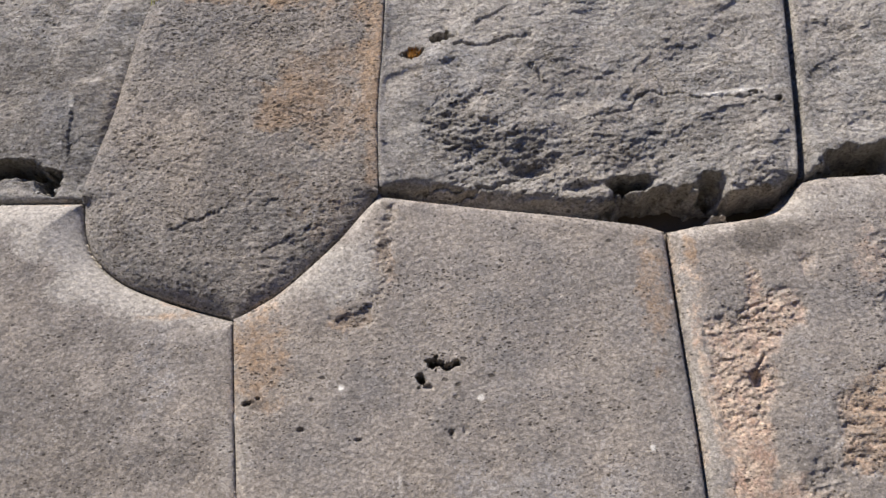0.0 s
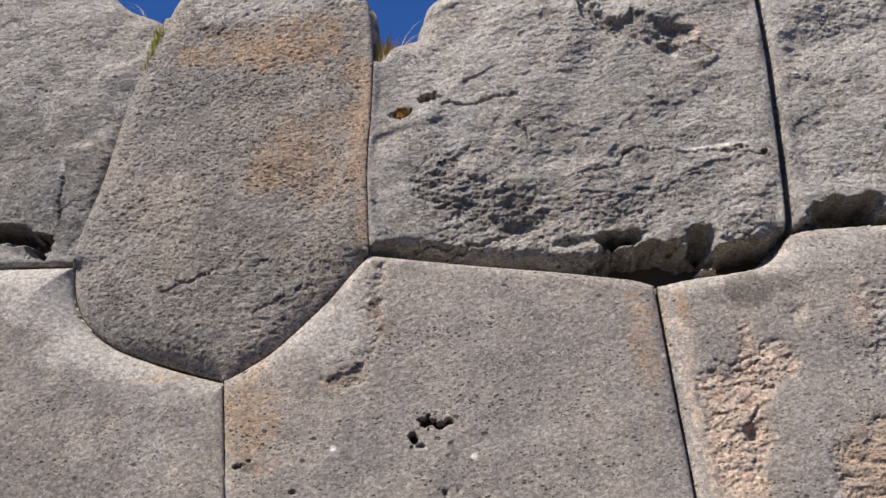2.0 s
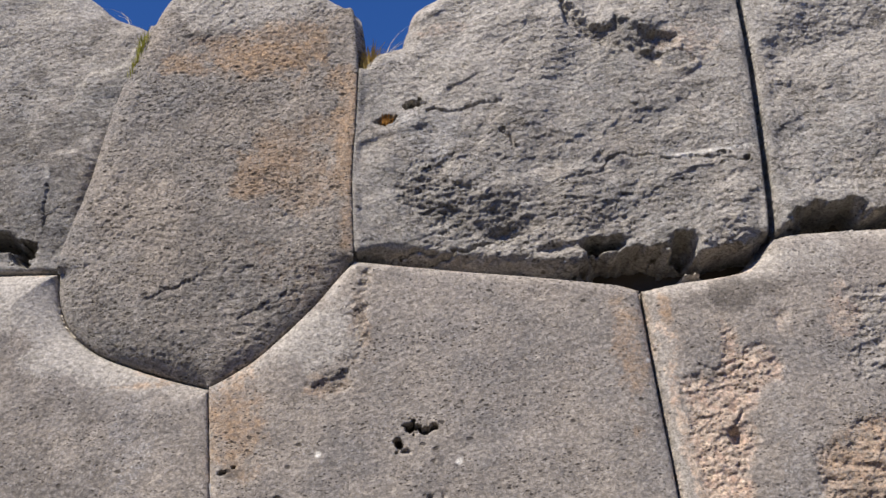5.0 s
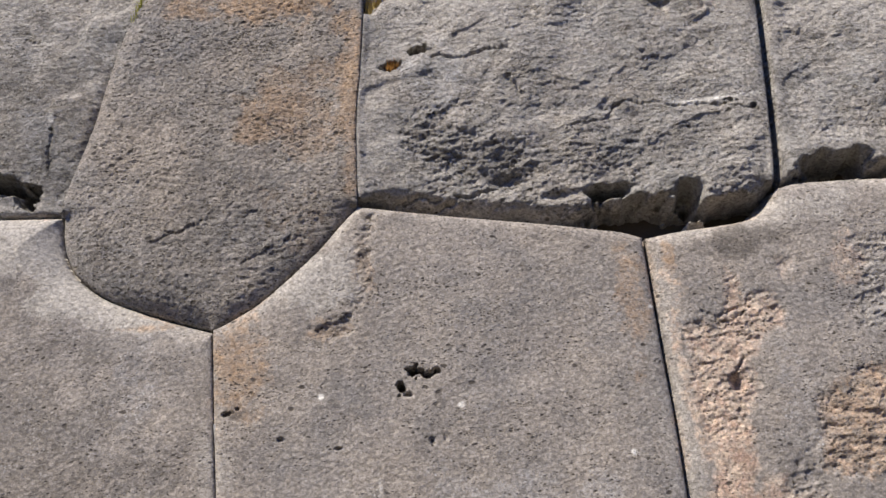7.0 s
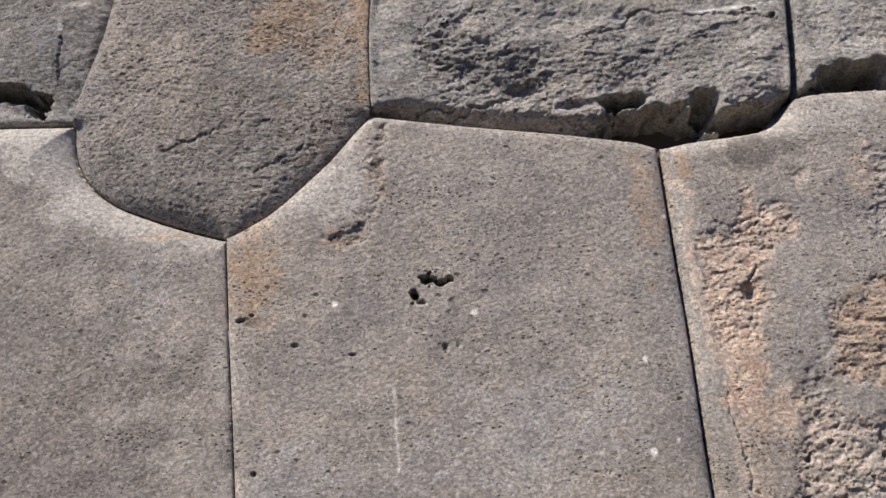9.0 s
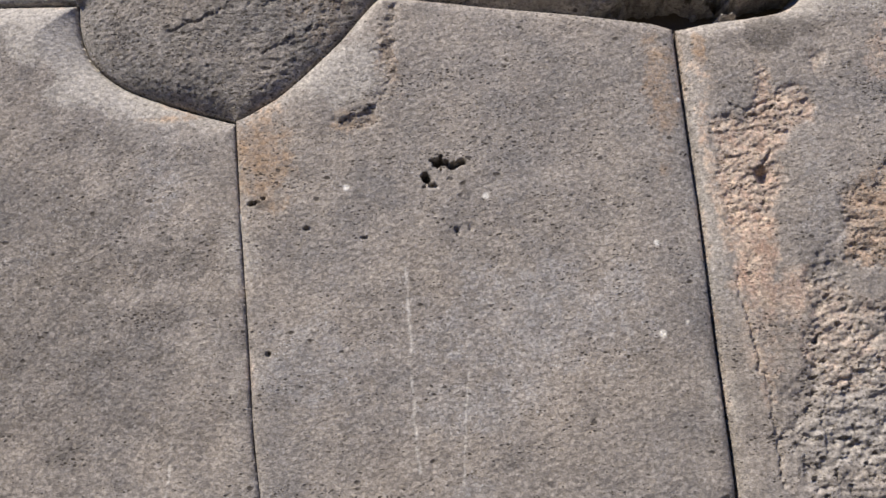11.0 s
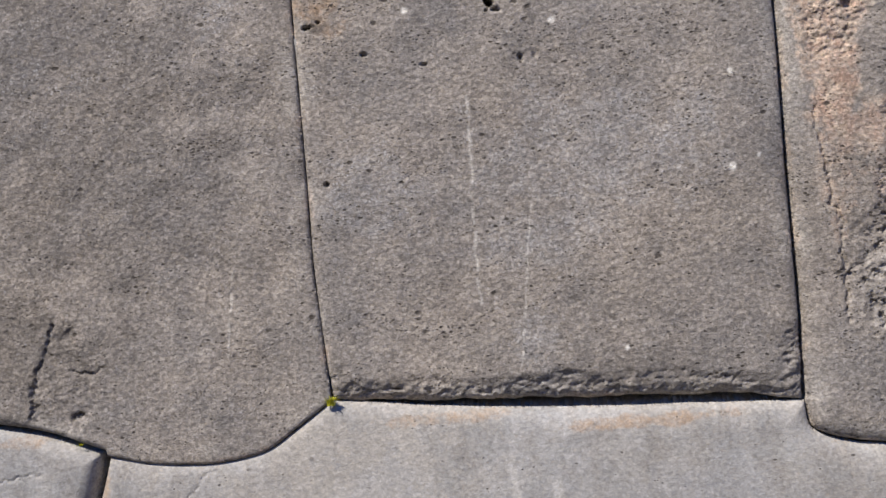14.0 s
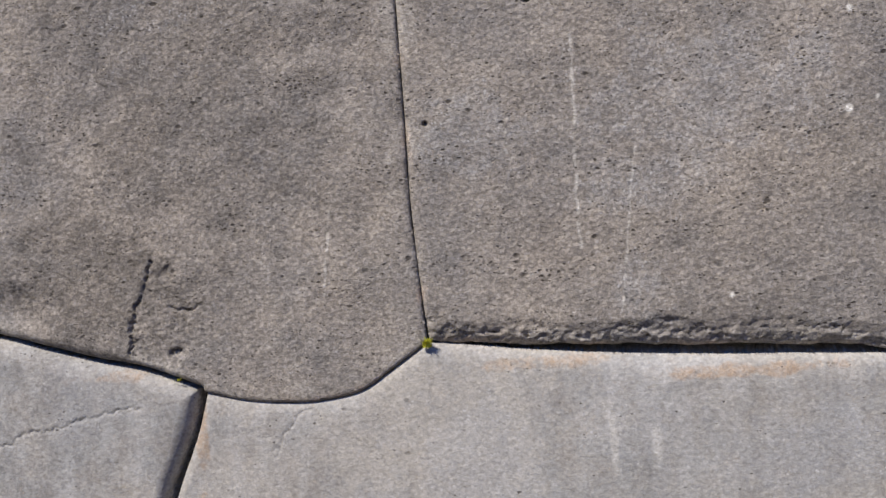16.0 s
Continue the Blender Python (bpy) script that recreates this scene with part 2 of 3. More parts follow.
JOINT.update({
    "A_B": [(-0.93, 3.07), (-0.74, 3.16), (-0.60, 3.26), (-0.40, 3.43), (-0.27, 3.565), (-0.18, 3.65)],
    "A_C": [(-0.18, 3.65), (0.33, 3.53), (0.74, 3.44), (1.07, 3.36), (1.15, 3.335), (1.22, 3.30)],
    "B_F": [(-0.93, 3.07), (-1.11, 3.14), (-1.27, 3.21), (-1.48, 3.32), (-1.62, 3.45), (-1.68, 3.57), (-1.70, 3.68), (-1.70, 3.79)],
    "E_F": [(-1.70, 3.79), (-1.92, 3.81), (-2.13, 3.83), (-3.2, 3.92)],
    "C_G": [(1.22, 3.30), (1.40, 3.32), (1.66, 3.33), (1.78, 3.35), (1.86, 3.40), (1.95, 3.50)],
    "D_G": [(1.95, 3.50), (2.05, 3.515), (2.19, 3.51), (2.38, 3.50), (3.2, 3.44)],
})
JOINT.update({
    "E_B": [(-1.70, 3.79), (-1.65, 3.96), (-1.54, 4.28), (-1.46, 4.60), (-1.37, 4.91), (-1.28, 5.15), (-1.23, 5.29)],
    "B_C": [(-0.18, 3.65), (-0.15, 4.14), (-0.105, 4.46), (-0.06, 4.82)],
    "C_D": [(1.95, 3.50), (1.99, 3.72), (2.055, 4.15), (2.12, 4.62), (2.165, 5.08), (2.19, 5.36)],
})
JOINT.update({
    "B_top": [(-1.23, 5.29), (-1.18, 5.41), (-1.10, 5.52), (-0.98, 5.59), (-0.78, 5.65), (-0.58, 5.61), (-0.34, 5.49), (-0.14, 5.33), (-0.075, 5.275)],
    "B_side": [(-0.075, 5.275), (-0.052, 5.22), (-0.05, 5.02), (-0.06, 4.82)],
    "E_top": [(-1.23, 5.29), (-1.30, 5.38), (-1.47, 5.48), (-1.57, 5.60), (-1.70, 5.72), (-1.91, 5.86), (-2.3, 6.0), (-3.2, 6.05)],
    "C_top": [(-0.06, 4.82), (-0.02, 4.90), (0.05, 4.96), (0.15, 4.985), (0.21, 5.0), (0.23, 5.07), (0.265, 5.18), (0.32, 5.25), (0.44, 5.315), (0.62, 5.37), (0.87, 5.46), (1.3, 5.52), (2.19, 5.36)],
    "D_top": [(2.19, 5.36), (2.4, 5.5), (2.9, 5.55), (3.2, 5.5)],
})

# Each stone: the joints round it in order ("-": walked backwards; a pair is a corner), and for each the gap, the
# width of the rounded margin and how far the margin falls back.
STONES = {
    "A": dict(edge=[("A_F", .002, .05, .022), ("A_base", .0, .08, .05), ("-A_G", .008, .08, .035), ("-A_C", .003, .06, .05), ("-A_B", .002, .12, .045)],
              proud=0.045, mat=dressed_stone, label="huge dressed grey andesite block with a small hole"),
    "B": dict(edge=[("A_B", .003, .32, .065), ("B_C", .001, .03, .008), ("-B_side", 0, .03, .02), ("-B_top", 0, .10, .11), ("-E_B", .0, .16, .03), ("-B_F", .003, .40, .11)],
              proud=0.06, mat=weathered_stone, label="rounded grey-brown stone tapering to a pointed base"),
    "C": dict(edge=[("A_C", .003, .13, .34), ("C_G", .003, .15, .40), ("C_D", .021, .06, .02), ("-C_top", 0, .14, .14), ("-B_C", .001, .03, .006)],
              proud=0.05, mat=rough_stone, label="large rough-hewn grey stone with cracks"),
    "D": dict(edge=[("D_G", .003, .10, .20), ((3.2, 5.5), 0, .05, .03), ("-D_top", 0, .2, .15), ("-C_D", .021, .06, .02)],
              proud=0.03, mat=rough_stone, label="rough grey stone with a hollow under its lower edge"),
    "E": dict(edge=[((-3.2, 3.92), 0, .05, .03), ("-E_F", .003, .06, .07), ("E_B", -.03, .42, .07), ("E_top", 0, .18, .16)],
              proud=0.02, mat=rough_stone, label="tall grey stone with a broken lower edge"),
    "F": dict(edge=[((-3.2, 1.2), 0, .05, .03), ("-F_I", .014, .05, .05), ("-F_H", .001, .03, .012), ("-A_F", .002, .04, .015), ("B_F", .002, .24, .10), ("E_F", .002, .16, .09)],
              proud=0.045, mat=dressed_stone, label="massive dressed grey block hollowed under the pointed stone"),
    "G": dict(edge=[("G_H", .004, .10, .06), ((3.2, 3.44), 0, .05, .03), ("-D_G", .002, .20, .09), ("-C_G", .003, .14, .08), ("A_G", .008, .13, .06)],
              proud=0.055, mat=dressed_stone, label="big pitted stone with peach-coloured flaked face"),
    "H": dict(edge=[((-2.2, -0.1), 0, .05, .03), ((3.2, -0.1), 0, .05, .03), ("-G_H", .003, .12, .06), ("-A_H", .002, .12, .055), ("F_H", .001, .14, .03), ("H_I", .0, .05, .04)],
              proud=0.05, mat=clean_stone, label="pale smooth base stone with orange-stained top edge"),
    "I": dict(edge=[((-3.2, -0.1), 0, .05, .03), ("-I_side", .0, .06, .08), ("F_I", .003, .10, .06), ((-3.2, 1.2), 0, .05, .03)],
              proud=0.05, mat=clean_stone, label="pale weathered base stone with rounded corner"),
}

# Stains, worn parts, lighter and darker areas, and coloured-in light and shade of each stone: kind, along, up, half
# width, half height, strength.
STAINS_AND_SHADING, PATCHES, CHIPS, SCRATCHES, CRACKS, HOLLOWS = [], [], [], [], [], []


def mark(kept, stone, *rows):
    kept.extend((stone, *row) for row in rows)


# A: sunlit upper-left margin coloured in as pale; darker along the base
mark(STAINS_AND_SHADING, "A",
     ('rust', -0.8, 2.86, 0.16, 0.3, 0.55), ('rust', 1.1, 2.95, 0.1, 0.36, 0.45), ('rust', -0.35, 3.0, 0.14, 0.07, 0.4), ('pitted', -0.36, 3.02, 0.16, 0.09, 0.9),
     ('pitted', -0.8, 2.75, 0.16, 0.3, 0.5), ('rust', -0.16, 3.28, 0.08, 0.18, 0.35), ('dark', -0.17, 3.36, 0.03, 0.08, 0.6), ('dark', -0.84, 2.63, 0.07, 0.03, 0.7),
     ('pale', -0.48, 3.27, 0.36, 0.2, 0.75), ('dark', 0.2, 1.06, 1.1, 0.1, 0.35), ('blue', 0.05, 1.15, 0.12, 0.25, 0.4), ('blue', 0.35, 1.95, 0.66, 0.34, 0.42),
     ('blue', -0.62, 1.88, 0.3, 0.22, 0.42), ('blue', 0.05, 1.62, 0.4, 0.14, 0.4), ('pitted', 0.1, 2.9, 0.9, 0.5, 0.45))
mark(STAINS_AND_SHADING, "A",
     ('pitted', 0.6, 2.3, 0.6, 0.25, 0.2))
# B: low dark row colours in the shade where the base curves under
mark(STAINS_AND_SHADING, "B",
     ('rust', -0.55, 4.95, 0.42, 0.16, 0.65), ('rust', -1.05, 5.0, 0.14, 0.1, 0.55), ('rust', -0.6, 4.22, 0.24, 0.22, 0.6), ('rust', -0.15, 4.35, 0.11, 0.75, 0.6),
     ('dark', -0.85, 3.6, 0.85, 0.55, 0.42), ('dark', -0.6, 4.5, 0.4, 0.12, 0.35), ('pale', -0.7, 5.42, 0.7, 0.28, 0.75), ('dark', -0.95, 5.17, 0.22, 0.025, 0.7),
     ('rust', -0.5, 3.6, 0.2, 0.25, 0.3), ('pitted', -0.6, 4.95, 0.55, 0.2, 0.6), ('pitted', -0.55, 4.2, 0.25, 0.3, 0.6), ('pitted', -0.6, 3.6, 0.5, 0.3, 0.35))
# C: dark on the lower half and hollow colours in relief shading
mark(STAINS_AND_SHADING, "C",
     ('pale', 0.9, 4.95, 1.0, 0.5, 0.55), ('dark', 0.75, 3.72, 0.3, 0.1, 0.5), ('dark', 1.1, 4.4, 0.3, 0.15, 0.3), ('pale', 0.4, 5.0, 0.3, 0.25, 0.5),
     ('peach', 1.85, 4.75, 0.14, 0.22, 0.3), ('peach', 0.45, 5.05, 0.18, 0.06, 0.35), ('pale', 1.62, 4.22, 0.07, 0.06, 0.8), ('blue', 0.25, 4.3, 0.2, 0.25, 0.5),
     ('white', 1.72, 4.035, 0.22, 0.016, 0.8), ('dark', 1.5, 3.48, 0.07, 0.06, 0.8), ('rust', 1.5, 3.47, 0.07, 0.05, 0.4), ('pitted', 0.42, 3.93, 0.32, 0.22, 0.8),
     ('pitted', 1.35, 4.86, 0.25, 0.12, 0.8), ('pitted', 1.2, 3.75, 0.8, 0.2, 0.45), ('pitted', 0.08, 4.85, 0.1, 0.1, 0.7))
mark(STAINS_AND_SHADING, "C",
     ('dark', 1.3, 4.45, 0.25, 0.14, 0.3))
mark(STAINS_AND_SHADING, "D",
     ('pale', 2.6, 4.8, 0.6, 0.7, 0.55), ('pale', 2.3, 3.75, 0.22, 0.07, 0.7), ('dark', 2.55, 4.3, 0.3, 0.2, 0.3), ('pale', 2.5, 4.6, 0.25, 0.3, 0.3),
     ('pitted', 2.5, 4.1, 0.3, 0.3, 0.5))
# E: darker over the middle, paler towards the top
mark(STAINS_AND_SHADING, "E",
     ('pale', -2.0, 5.55, 0.7, 0.35, 0.6), ('pale', -1.85, 4.9, 0.14, 0.4, 0.55), ('dark', -1.68, 4.6, 0.1, 0.35, 0.45), ('pale', -1.8, 5.5, 0.4, 0.2, 0.5),
     ('blue', -1.85, 4.35, 0.15, 0.2, 0.4), ('white', -1.77, 4.38, 0.014, 0.03, 0.9), ('pitted', -1.95, 4.5, 0.3, 0.5, 0.45), ('dark', -1.95, 4.45, 0.55, 0.6, 0.6),
     ('pitted', -2.0, 4.9, 0.6, 0.5, 0.6))
# F: pale at the top is smooth worn face plus its sunlit margin
mark(STAINS_AND_SHADING, "F",
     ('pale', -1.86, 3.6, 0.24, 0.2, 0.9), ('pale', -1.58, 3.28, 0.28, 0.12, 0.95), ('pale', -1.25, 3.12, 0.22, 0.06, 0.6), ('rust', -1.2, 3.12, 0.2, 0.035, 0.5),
     ('dark', -1.9, 2.3, 0.85, 0.95, 0.48), ('blue', -1.3, 2.85, 0.12, 0.3, 0.35), ('blue', -2.0, 2.6, 0.4, 0.3, 0.2), ('pale', -1.12, 1.95, 0.2, 0.1, 0.3),
     ('dark', -2.35, 1.35, 0.5, 0.45, 0.6), ('dark', -2.1, 1.05, 0.3, 0.12, 0.35), ('pitted', -1.4, 2.6, 0.5, 0.5, 0.25))
mark(STAINS_AND_SHADING, "G",
     ('dark', 1.68, 3.2, 0.19, 0.1, 0.8), ('pitted', 1.75, 1.5, 0.36, 0.55, 0.65), ('pale', 1.75, 1.6, 0.3, 0.5, 0.45), ('peach', 1.7, 1.75, 0.3, 0.3, 0.4),
     ('pitted', 2.15, 2.8, 0.25, 0.5, 0.7), ('pitted', 1.36, 1.6, 0.08, 0.5, 0.6), ('rust', 1.31, 3.17, 0.04, 0.1, 0.55), ('pale', 1.28, 2.8, 0.07, 0.4, 0.5),
     ('peach', 1.36, 1.75, 0.1, 0.35, 0.35), ('blue', 1.78, 2.35, 0.16, 0.4, 0.32), ('pale', 1.62, 1.28, 0.22, 0.2, 0.5), ('peach', 2.15, 3.05, 0.12, 0.15, 0.4),
     ('dark', 1.24, 1.6, 0.05, 0.6, 0.35), ('pale', 2.0, 3.36, 0.35, 0.1, 0.6), ('peach', 1.4, 2.15, 0.12, 0.32, 0.75))
mark(STAINS_AND_SHADING, "G",
     ('peach', 1.55, 1.95, 0.12, 0.16, 0.6), ('dark', 1.45, 1.9, 0.1, 0.3, 0.3), ('rust', 2.0, 2.3, 0.14, 0.2, 0.5))
# H: sunlit left slope (pale, blue) and left edge (rust) are coloured in
mark(STAINS_AND_SHADING, "H",
     ('rust', 0.45, 0.785, 0.45, 0.035, 0.55), ('rust', -0.4, 0.87, 0.4, 0.03, 0.4), ('pale', -1.05, 0.72, 0.2, 0.16, 0.7), ('white', -0.13, 0.54, 0.018, 0.13, 0.3),
     ('white', 0.05, 0.5, 0.02, 0.09, 0.3), ('rust', -1.92, 0.62, 0.04, 0.25, 0.5), ('blue', 0.7, 0.45, 0.4, 0.2, 0.6), ('blue', -0.1, 0.6, 0.25, 0.2, 0.4),
     ('pale', -0.9, 0.62, 0.3, 0.3, 0.5), ('blue', -0.75, 0.5, 0.3, 0.3, 0.6))
# I: dark on the right margin is its shaded side, painted in
mark(STAINS_AND_SHADING, "I",
     ('rust', -2.3, 0.92, 0.25, 0.03, 0.4), ('dark', -2.05, 0.6, 0.09, 0.3, 0.3), ('blue', -2.5, 0.8, 0.25, 0.2, 0.5))
mark(STAINS_AND_SHADING, "B", ("rust", -0.6, 5.06, 0.6, 0.16, 0.5), ("rust", -0.45, 4.25, 0.35, 0.4, 0.45), ("dark", -0.8, 4.3, 0.7, 0.6, 0.32), ("pitted", -0.7, 4.6, 0.7, 0.5, 0.4))
# C: more relief shading of the lower half, put into the colour
mark(STAINS_AND_SHADING, "C", ("dark", 1.0, 3.75, 0.95, 0.3, 0.38), ("peach", 1.75, 4.75, 0.16, 0.12, 0.4))
mark(STAINS_AND_SHADING, "G", ("peach", 1.29, 2.5, 0.06, 0.7, 0.42), ("rust", 1.30, 2.6, 0.07, 0.6, 0.3), ("dark", 1.72, 3.2, 0.22, 0.1, 0.5))
mark(STAINS_AND_SHADING, "I", ("dark", -2.7, 0.75, 0.5, 0.5, 0.36))
# H: the sunlit left slope brightened further in colour
mark(STAINS_AND_SHADING, "H", ("pale", -0.85, 0.6, 0.5, 0.4, 0.85))
# paler upper parts of the rough stones
mark(STAINS_AND_SHADING, "C", ("pale", 1.1, 5.15, 1.1, 0.35, 0.72))
mark(STAINS_AND_SHADING, "D", ("pale", 2.7, 5.0, 0.7, 0.55, 0.75))
mark(STAINS_AND_SHADING, "E", ("pale", -1.9, 5.5, 0.6, 0.3, 0.65))
# Broken patches: the outline, the depth to which the face has flaked off, roughness, and the stains and coloured-in
# shading on it.
mark(PATCHES, "C", ([(1.16, 5.13), (1.14, 4.97), (1.29, 4.80), (1.44, 4.73), (1.60, 4.60), (1.62, 4.67), (1.51, 4.75), (1.72, 4.73), (1.73, 4.79), (1.56, 4.85), (1.44, 4.96), (1.32, 4.92)], 0.04, 1.2, {"dark": 0.55, "pitted": 0.6}),
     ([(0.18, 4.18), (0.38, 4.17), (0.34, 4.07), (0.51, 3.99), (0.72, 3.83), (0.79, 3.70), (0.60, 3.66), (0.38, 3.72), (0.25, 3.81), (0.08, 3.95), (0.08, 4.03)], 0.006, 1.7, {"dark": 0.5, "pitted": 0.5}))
mark(PATCHES, "A", ([(-0.44, 3.01), (-0.36, 3.05), (-0.24, 3.06), (-0.26, 2.97), (-0.37, 2.94)], 0.014, 1.1, {"dark": 0.55, "rust": 0.4, "pitted": 0.9}),
     ([(-0.18, 3.59), (-0.09, 3.58), (-0.12, 3.44), (-0.15, 3.27), (-0.20, 3.06), (-0.25, 3.10), (-0.20, 3.27), (-0.24, 3.34), (-0.22, 3.40), (-0.17, 3.39)], 0.006, 1.5, {"pitted": 1.0, "rust": 0.3, "dark": 0.3}))
mark(PATCHES, "G", ([(1.56, 3.08), (1.62, 3.05), (1.64, 2.91), (1.72, 2.96), (1.81, 2.84), (1.80, 2.75), (1.67, 2.73), (1.60, 2.58), (1.58, 2.43), (1.49, 2.24), (1.31, 2.26), (1.29, 2.52), (1.295, 2.82), (1.37, 2.82), (1.46, 2.80), (1.54, 2.93)], 0.004, 1.2, {"peach": 0.60, "pitted": 0.45}),
     ([(2.20, 3.15), (2.6, 3.2), (2.6, 2.6), (2.15, 2.70), (2.10, 2.85), (2.20, 2.96)], 0.002, 1.2, {"pale": 0.4, "pitted": 0.5}),
     ([(1.83, 2.41), (1.98, 2.43), (2.09, 2.52), (2.6, 2.55), (2.6, 1.9), (1.80, 2.05)], 0.003, 1.3, {"rust": 0.5, "peach": 0.3, "pitted": 0.6}),
     ([(1.81, 3.10), (1.89, 3.07), (1.875, 2.97), (1.82, 3.0)], 0.01, 1.0, {"peach": 0.5, "pale": 0.6}))
mark(PATCHES, "F", ([(-2.14, 1.36), (-2.04, 1.38), (-1.96, 1.19), (-1.91, 1.08), (-2.02, 0.94), (-2.23, 1.0), (-2.21, 1.17)], 0.010, 0.5, {"pale": 0.15}))
# Small white chips (along, up, radius), pale scratches (line, half width).
mark(CHIPS, "A",
     (-0.424, 2.67, 0.012), (0.221, 2.558, 0.012), (0.967, 2.247, 0.011), (1.18, 2.93, 0.009),
     (0.93, 1.832, 0.013), (1.045, 1.871, 0.007), (0.4, 1.1, 0.008))
mark(SCRATCHES, "A",
     ([(-0.18, 2.28), (-0.187, 2.03), (-0.199, 1.77), (-0.208, 1.47), (-0.198, 1.27)], 0.004), ([(0.05, 1.75), (0.006, 1.45), (-0.059, 1.02)], 0.0025))
mark(SCRATCHES, "F",
     ([(-1.287, 1.58), (-1.31, 1.4), (-1.329, 1.215)], 0.003))
# Cracks and ledges: line, half width, depth.
mark(CRACKS, "B",
     ([(-1.22, 3.56), (-1.12, 3.585), (-1.005, 3.62), (-0.86, 3.655)], 0.008, 0.013), ([(-0.78, 3.40), (-0.70, 3.44), (-0.60, 3.45), (-0.52, 3.52)], 0.009, 0.012))
mark(CRACKS, "C",
     ([(0.66, 4.3), (0.74, 4.2)], 0.012, 0.02), ([(0.29, 4.48), (0.42, 4.467), (0.53, 4.471), (0.61, 4.486), (0.7, 4.473)], 0.014, 0.026), ([(0.95, 3.98), (1.07, 3.966), (1.2, 4.035), (1.27, 4.078), (1.45, 4.046), (1.55, 4.015), (1.61, 4.034), (1.77, 4.0), (1.955, 3.95)], 0.009, 0.016), ([(-0.12, 3.665), (0.0, 3.648), (0.144, 3.676), (0.23, 3.65)], 0.014, 0.035),
     ([(0.02, 3.615), (0.19, 3.6), (0.46, 3.655), (0.69, 3.67)], 0.014, 0.035), ([(1.165, 5.26), (1.144, 5.05), (1.144, 4.96)], 0.012, 0.025))
mark(CRACKS, "E",
     ([(-1.77, 4.3), (-1.775, 4.2), (-1.79, 4.06)], 0.01, 0.02), ([(-3.1, 4.12), (-2.1, 4.03), (-1.98, 4.02), (-1.9, 3.92), (-1.84, 3.95)], 0.035, 0.07))
mark(CRACKS, "F",
     ([(-2.1, 1.41), (-2.16, 1.3), (-2.21, 1.165), (-2.24, 1.01)], 0.009, 0.016), ([(-2.03, 1.22), (-1.95, 1.19), (-1.88, 1.22)], 0.008, 0.012), ([(-2.04, 1.0), (-1.99, 1.01)], 0.01, 0.02))
mark(CRACKS, "G",
     ([(1.5, 2.48), (1.52, 2.56), (1.56, 2.62)], 0.015, 0.022), ([(1.48, 2.84), (1.6, 2.87), (1.66, 2.86)], 0.013, 0.018), ([(1.52, 0.83), (1.7, 0.8), (1.9, 0.82)], 0.02, 0.03), ([(1.3, 2.05), (1.336, 1.69), (1.36, 1.36), (1.33, 1.13)], 0.012, 0.012),
     ([(1.4, 2.86), (1.52, 2.81), (1.62, 2.83)], 0.01, 0.016))
mark(CRACKS, "H",
     ([(-1.42, 0.73), (-1.52, 0.66), (-1.6, 0.54)], 0.008, 0.006))
mark(CRACKS, "I",
     ([(-3.0, 0.62), (-2.6, 0.72), (-2.2, 0.78)], 0.008, 0.006))
# Hollows and knocked-out holes: along, up, half width, half height, depth.
mark(HOLLOWS, "A",
     (0.025, 2.74, 0.032, 0.024, 0.14), (0.08, 2.72, 0.032, 0.014, 0.12), (0.13, 2.735, 0.016, 0.016, 0.11), (-0.048, 2.668, 0.017, 0.028, 0.13),
     (-0.02, 2.63, 0.02, 0.012, 0.03), (-0.87, 2.64, 0.022, 0.010, 0.05), (-0.815, 2.66, 0.009, 0.007, 0.05), (0.13, 2.41, 0.016, 0.02, 0.012),
     (-0.832, 1.927, 0.012, 0.01, 0.03), (-0.356, 2.417, 0.018, 0.008, 0.03), (-0.621, 2.491, 0.014, 0.008, 0.03), (0.07, 2.405, 0.01, 0.016, 0.03))
mark(HOLLOWS, "B",
     (-0.62, 3.42, 0.03, 0.02, 0.015))
mark(HOLLOWS, "C",
     (0.225, 4.545, 0.06, 0.028, 0.14), (0.065, 4.465, 0.05, 0.028, 0.1), (1.81, 4.015, 0.02, 0.009, 0.06), (1.93, 3.97, 0.016, 0.010, 0.06),
     (1.1, 3.585, 0.12, 0.045, 0.2), (1.49, 3.52, 0.08, 0.065, 0.22), (1.22, 3.41, 0.30, 0.11, 0.34), (1.72, 3.41, 0.19, 0.065, 0.28),
     (0.62, 3.7, 0.12, 0.03, 0.04), (0.85, 3.58, 0.12, 0.03, 0.04), (1.48, 3.4, 0.16, 0.03, 0.18))
mark(HOLLOWS, "D",
     (2.28, 3.575, 0.2, 0.08, 0.28), (2.6, 3.54, 0.25, 0.05, 0.2))
mark(HOLLOWS, "E",
     (-1.88, 3.92, 0.055, 0.07, 0.2), (-2.12, 4.02, 0.16, 0.045, 0.2), (-1.98, 3.98, 0.07, 0.04, 0.14))
mark(HOLLOWS, "F",
     (-2.75, 1.25, 0.2, 0.1, 0.02))
mark(HOLLOWS, "G",
     (1.5, 2.5, 0.03, 0.05, 0.04), (1.62, 0.83, 0.08, 0.02, 0.04))
mark(HOLLOWS, "H",
     (1.3, 0.3, 0.2, 0.06, 0.01))


